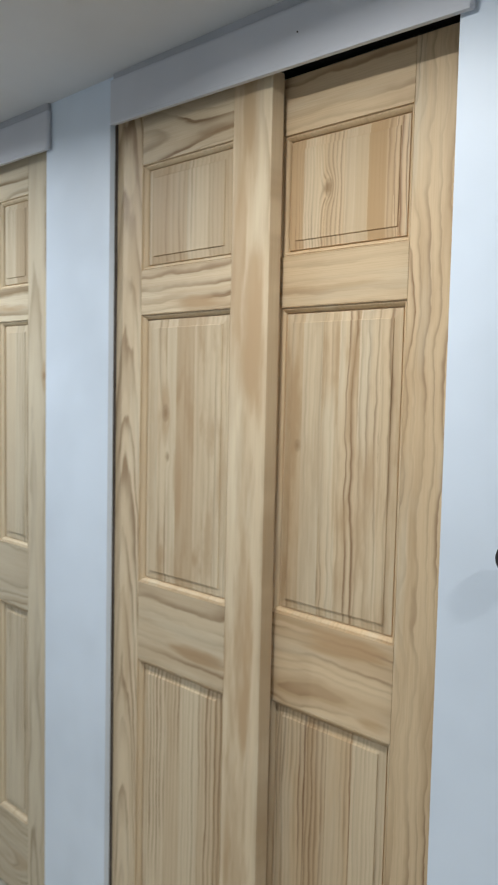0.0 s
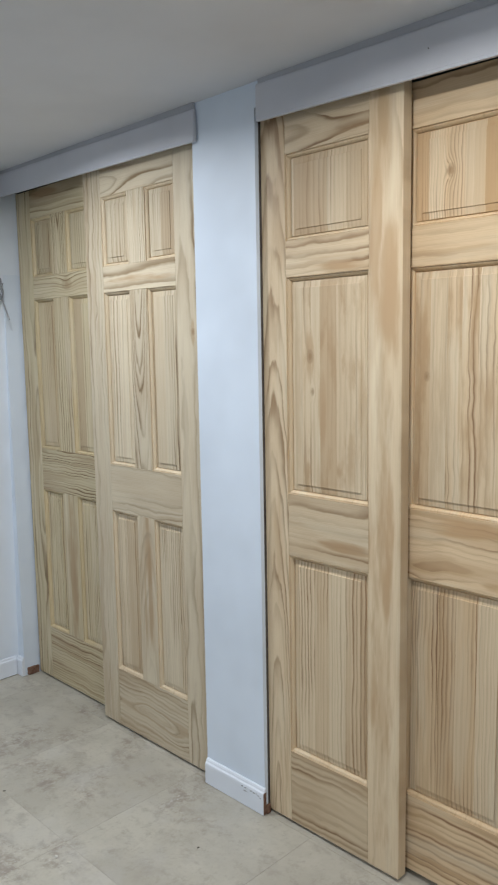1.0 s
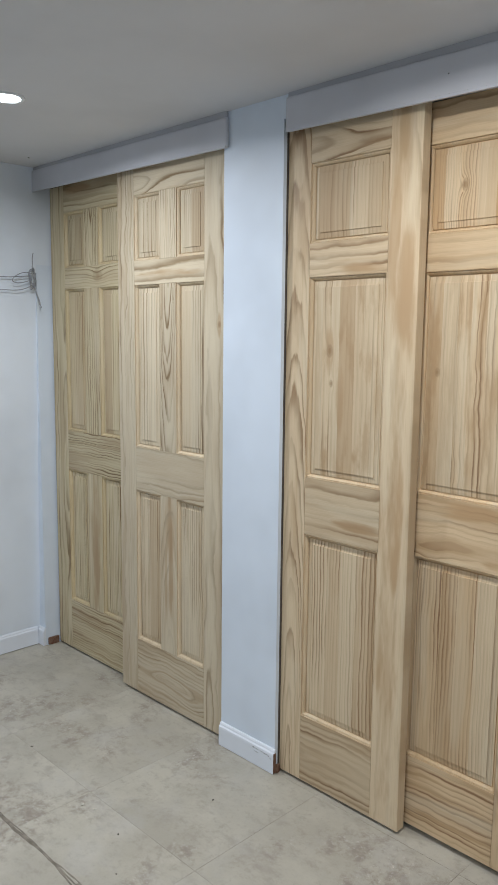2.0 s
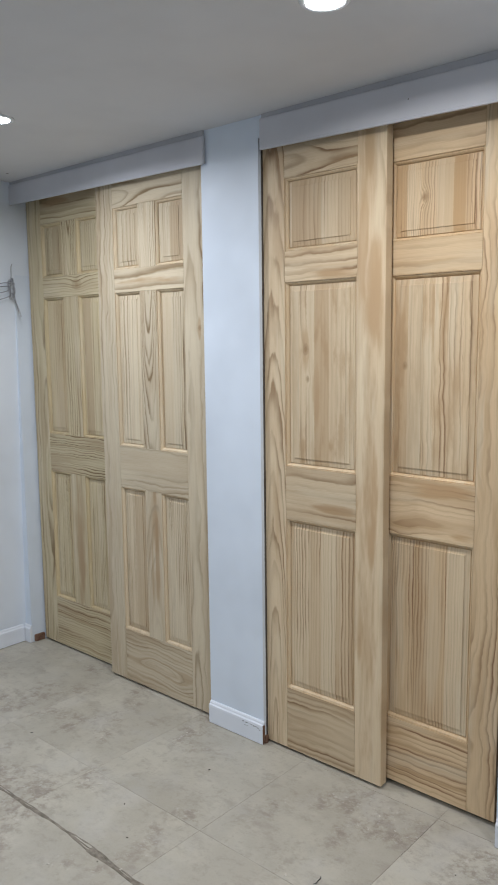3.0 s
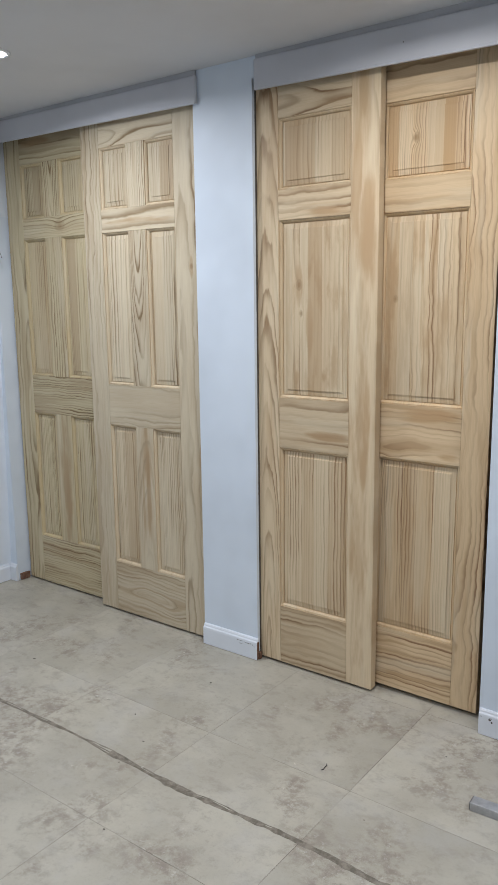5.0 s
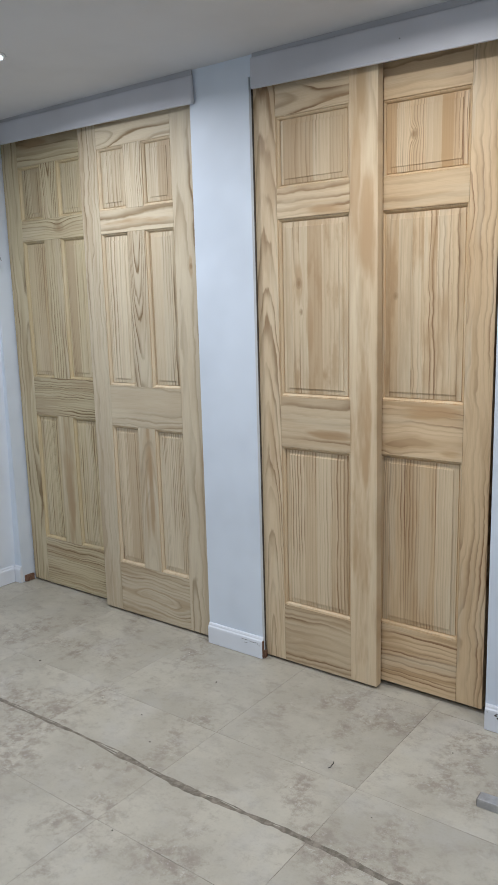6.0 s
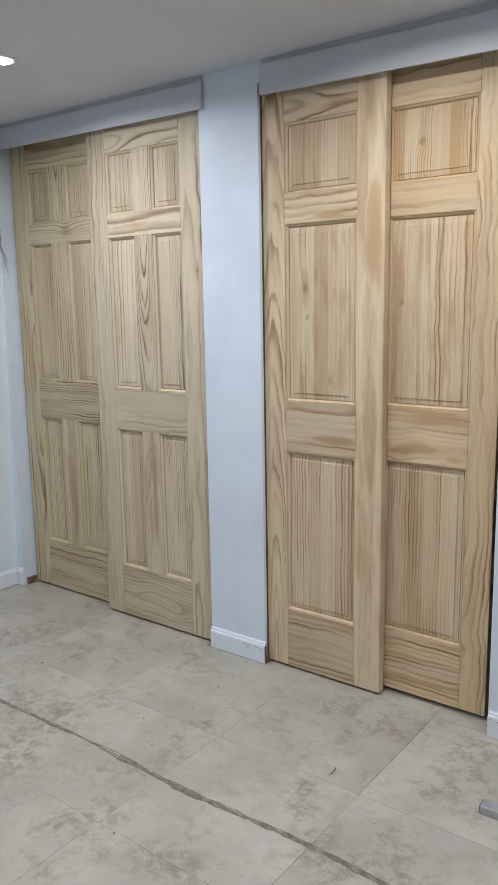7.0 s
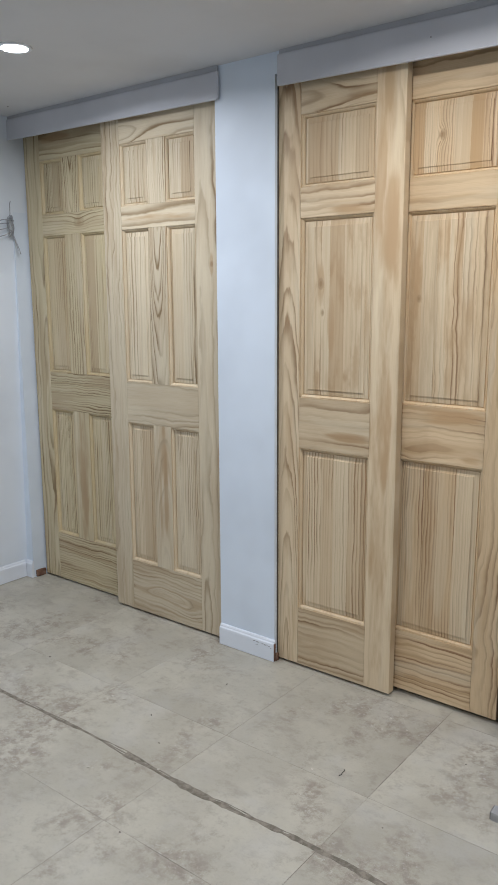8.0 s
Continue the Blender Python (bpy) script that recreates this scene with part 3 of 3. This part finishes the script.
# ---------------------------------------------------------------- small things
# floor residue along the old partition line
def residue_strand(ob, x0, x1, y, side, width, seed):
    """One ragged bead of dried adhesive: a low ridge that wanders and thins out."""
    bm = bmesh.new()
    rows, steps = [], int((x1 - x0) / 0.005)
    for i in range(steps + 1):
        x = x0 + (x1 - x0) * i / steps
        mid = y + 0.013 * noise.noise((x * 2.3, 0, 0)) + 0.003 * noise.noise((x * 21, 5, seed))
        mid += side * max(0.0, 0.0048 + 0.013 * noise.noise((x * 5.5, 11, 0)))
        half = width * (0.75 + 1.1 * noise.noise((x * 7.0, 9, seed)) + 0.55 * noise.noise((x * 31.0, 2, seed)))
        half = max(half, 0.0005)
        h = min(0.0014, half * 0.5)
        rows.append([bm.verts.new((x, mid + k * half, z)) for k, z in ((-1, 0.0001), (-0.5, h), (0.5, h * 0.8), (1, 0.0001))])
    for p, q in zip(rows, rows[1:]):
        for i in range(4):
            bm.faces.new((p[i], q[i], q[(i + 1) % 4], p[(i + 1) % 4]))
    bm.faces.new(rows[0]), bm.faces.new(rows[-1])
    part("bead", bm, RESIDUE, ob)


residue = thing("adhesive_line", pose(0, 0, 0), "ragged grey line of old adhesive across the floor tiles", "adhesive residue")
residue_strand(residue, LEFT_X + 0.02, 2.6, -0.7715, -1, 0.0034, 3.3)
residue_strand(residue, LEFT_X + 0.02, 2.6, -0.7715, 1, 0.0034, 8.1)
residue_strand(residue, -0.4635, 2.6, -0.7735, 0, 0.0115, 5.7)
residue_strand(residue, -1.2, -0.2, -0.7725, 0, 0.0040, 2.9)

# aluminium channel lying on the floor
bar = thing("aluminium_bar", pose(0.5047, -0.3852, 0.0, 0, 0, 2), "silver aluminium bar lying on the tile floor", "metal bar")
part("channel", box(0, 1.2, -0.018, 0.018, 0.0, 0.024, bevel=0.0025, segments=2), ALUMINIUM, bar)
part("end_cap", box(-0.0025, 0.0, -0.0165, 0.0165, 0.0015, 0.0225, bevel=0.001), STEEL, bar, "dull grey end cap")

# small brown box by the wall
board = box(0, 0.22, 0, 0.10, 0, 0.108, bevel=0.006, segments=2)
tagged(part("brown_box", board, BROWN), "reddish brown box standing on the floor beside the wall", "box").matrix_basis = pose(0.5459, -0.1957, 0.0005, 0, 0, 3)

# black knob on the wall
knob = thing("wall_knob", pose(0.5232, WALL_Y, 1.205, 90), "small round black knob on the white wall", "knob")
part("rosette", lathe(bmesh.new(), [(0.029, 0.0), (0.030, 0.003), (0.027, 0.007), (0.012, 0.008)], 32), BLACK, knob, smooth=True)
part("grip", lathe(bmesh.new(), [(0.009, 0.007), (0.009, 0.024), (0.022, 0.030), (0.0265, 0.040), (0.023, 0.050), (0.010, 0.054)], 32), BLACK, knob, smooth=True)

# exposed rough block at the foot of the jamb
bm = box(OPEN_L[0] - 0.012, OPEN_L[0] + 0.009, WALL_Y + 0.012, BACK_Y - 0.004, 0.001, 0.034, bevel=0.003, segments=2)
bmesh.ops.subdivide_edges(bm, edges=bm.edges, cuts=3)
for v in bm.verts:
    v.co += Vector([0.003 * noise.noise(v.co * 60 + Vector((k * 9, 0, 0))) for k in range(3)])
    v.co.z = max(v.co.z, 0.0006)
tagged(part("jamb_block", bm, RAW), "rough reddish wood block exposed at the foot of the jamb", "wood block")


# coil of loose wire on the side wall
def wire(points, radius):
    cu = bpy.data.curves.new("wire", "CURVE")
    cu.dimensions, cu.bevel_depth, cu.bevel_resolution, cu.use_fill_caps = "3D", radius, 3, True
    sp = cu.splines.new("NURBS")
    sp.points.add(len(points) - 1)
    for p, co in zip(sp.points, points):
        p.co = (*co, 1)
    sp.use_endpoint_u, sp.order_u, sp.resolution_u = True, 4, 8
    tmp = bpy.data.objects.new("wire", cu)
    me = bpy.data.meshes.new_from_object(tmp)
    bpy.data.objects.remove(tmp)
    bm = bmesh.new()
    bm.from_mesh(me)
    return bm


cable = thing("wire_coil", pose(-1.906, -0.050, 1.655), "loose coil of thin grey wire hanging in the wall corner", "wire")
rng = random.Random(4)
loop = []
for i in range(40):
    a = i * 2 * math.pi / 9.5
    loop.append((0.006 + 0.020 * rng.random(), 0.013 * math.cos(a) + 0.008 * rng.uniform(-1, 1), 0.040 * math.sin(a) + 0.014 * rng.uniform(-1, 1)))
part("coil", wire(loop, 0.0017), WIRE, cable, smooth=True)
for pts in ([(0.010, 0.0, 0.02), (0.018, -0.035, 0.026), (0.024, -0.075, 0.012), (0.024, -0.105, -0.012), (0.018, -0.085, -0.026), (0.012, -0.045, -0.022), (0.008, 0.0, -0.006)],
            [(0.010, 0.0, -0.03), (0.014, -0.04, -0.050), (0.012, -0.09, -0.056), (0.008, -0.14, -0.052), (0.010, -0.20, -0.060), (0.010, -0.28, -0.050)],
            [(0.010, 0.005, -0.03), (0.016, 0.014, -0.06), (0.028, 0.018, -0.085), (0.036, 0.018, -0.112)],
            [(0.010, 0.005, -0.02), (0.024, 0.012, -0.055), (0.042, 0.016, -0.095), (0.054, 0.017, -0.125)],
            [(0.010, 0.0, 0.01), (0.014, -0.06, 0.004), (0.012, -0.13, -0.006), (0.010, -0.20, 0.004), (0.010, -0.28, 0.014)],
            [(0.010, 0.0, 0.03), (0.014, 0.006, 0.065), (0.012, -0.002, 0.085), (0.012, 0.008, 0.105)]):
    part("tail", wire(pts, 0.0018), WIRE, cable, smooth=True)


# crumbs on the floor
def crumb(x, y, size, mat, label, category, seed):
    bm = bmesh.new()
    bmesh.ops.create_icosphere(bm, subdivisions=2, radius=1.0)
    for v in bm.verts:
        k = 1 + 0.9 * noise.noise(v.co * 2.3 + Vector((seed * 5.1, 0, 0)))
        v.co = Vector((v.co.x * size * k, v.co.y * size * 0.6 * k, (v.co.z + 0.85) * size * 0.22 * k))
    low = min(v.co.z for v in bm.verts)
    for v in bm.verts:
        v.co.z -= low
    ob = part("debris", bm, mat)
    ob.matrix_basis = pose(x, y, 0.0006, 0, 0, seed * 47)
    return tagged(ob, label, category, "floor debris")


for k, (x, y, s) in enumerate(((-1.155, -0.512, 0.006), (-0.49, -0.268, 0.0055), (-0.555, -0.574, 0.0055), (-0.422, -0.673, 0.0045),
                               (-0.403, -0.793, 0.0035), (0.36, -0.21, 0.004), (-0.22, -1.02, 0.004), (0.30, -0.60, 0.0035))):
    crumb(x, y, s * 0.72, SOOT, "small dark crumb of dirt on the floor", "debris", k + 1)
for k, (x, y, s) in enumerate(((-0.75, -0.569, 0.010), (-0.701, -0.557, 0.008), (-0.724, -0.144, 0.005), (0.072, -0.12, 0.006),
                               (0.144, -0.152, 0.0045), (-0.499, -0.886, 0.006), (-0.33, -0.77, 0.005), (0.02, -0.50, 0.007))):
    crumb(x, y, s * 0.8, CHIP, "small pale chip of plaster on the floor", "debris", k + 11)
bit = part("wire_scrap", wire([(0, -0.016, 0.0011), (0.008, -0.008, 0.0013), (-0.004, 0.0, 0.0013), (0.006, 0.011, 0.0013), (-0.003, 0.018, 0.0011)], 0.0010), BLACK)
tagged(bit, "short bent scrap of black wire on the floor", "wire").matrix_basis = pose(0.096, -0.463, 0)

# dark round scrap behind the bar
crumb(0.600, -0.281, 0.022, BROWN, "dark brown lump on the tile floor", "debris", 31)


# chipped paint on the baseboards and the bare cut end of the short one
def chips(parent, spots, rng):
    for x, z, w, h in spots:
        bm = bmesh.new()
        ring = [bm.verts.new((w * math.cos(a) * rng.uniform(0.5, 1), 0, h * math.sin(a) * rng.uniform(0.5, 1)))
                for a in (i * math.pi / 5 for i in range(10))]
        top = [bm.verts.new((v.co.x * 0.8, -0.0004, v.co.z * 0.8)) for v in ring]
        for i in range(10):
            bm.faces.new((ring[i], ring[(i + 1) % 10], top[(i + 1) % 10], top[i]))
        bm.faces.new(top)
        chip = part("chip", bm, SOOT, parent, "dark chipped spot")
        chip.matrix_basis = pose(x, -0.0136, z)


rng = random.Random(9)
chips(pillar_base, ((-0.548, 0.060, 0.006, 0.0025), (-0.532, 0.059, 0.009, 0.0016), (-0.510, 0.058, 0.005, 0.002), (-0.497, 0.057, 0.004, 0.003),
                    (-0.488, 0.058, 0.003, 0.002), (-0.478, 0.055, 0.004, 0.0025), (-0.470, 0.050, 0.003, 0.002), (-0.535, 0.048, 0.012, 0.001)), rng)
chips(right_base, ((0.425, 0.055, 0.006, 0.0035), (0.431, 0.048, 0.004, 0.004), (0.428, 0.0605, 0.007, 0.0015), (0.398, 0.060, 0.004, 0.001)), rng)
part("cut_end", box(OPEN_R[0] + 0.006, OPEN_R[0] + 0.0072, -0.0125, -0.0005, 0.001, 0.070, bevel=0.0004), RAW, pillar_base, "bare brown cut end")
scrap = box(OPEN_R[0] + 0.002, OPEN_R[0] + 0.010, WALL_Y + 0.001, WALL_Y + 0.016, 0.0005, 0.030, bevel=0.003, segments=2)
tagged(part("wood_scrap", scrap, RAW), "rough brown wood scrap at the foot of the pier", "wood scrap")
speck = lathe(bmesh.new(), [(0.004, 0.0), (0.004, -0.001), (0.002, -0.0016)], 16)
tagged(part("ceiling_screw", speck, SOOT), "small dark screw head in the ceiling", "screw").matrix_basis = pose(-1.744, -0.134, CEIL)

# ---------------------------------------------------------------- floor tiles, last
PITCH = 0.498
JX, JY = 0.2096, -0.515
JOINT = 0.0012
bm = box(0, PITCH - JOINT, 0, PITCH - JOINT, -0.012, 0.0, bevel=0.0004)
first = part("tile", bm, TILE, floor)
i0, i1 = math.floor((LEFT_X - 0.2 - JX) / PITCH), math.ceil((RIGHT_X + 0.15 - JX) / PITCH)
j0, j1 = math.floor((SOUTH_Y - 0.15 - JY) / PITCH), math.ceil((CLOSET_Y + 0.1 - JY) / PITCH)
rng = random.Random(2)
for i in range(i0, i1):
    for j in range(j0, j1):
        ob = first if (i, j) == (i0, j0) else new("tile", first.data)
        ob.parent = floor
        ob.location = (JX + i * PITCH + JOINT / 2, JY + j * PITCH + JOINT / 2, rng.uniform(-0.0001, 0.0001))
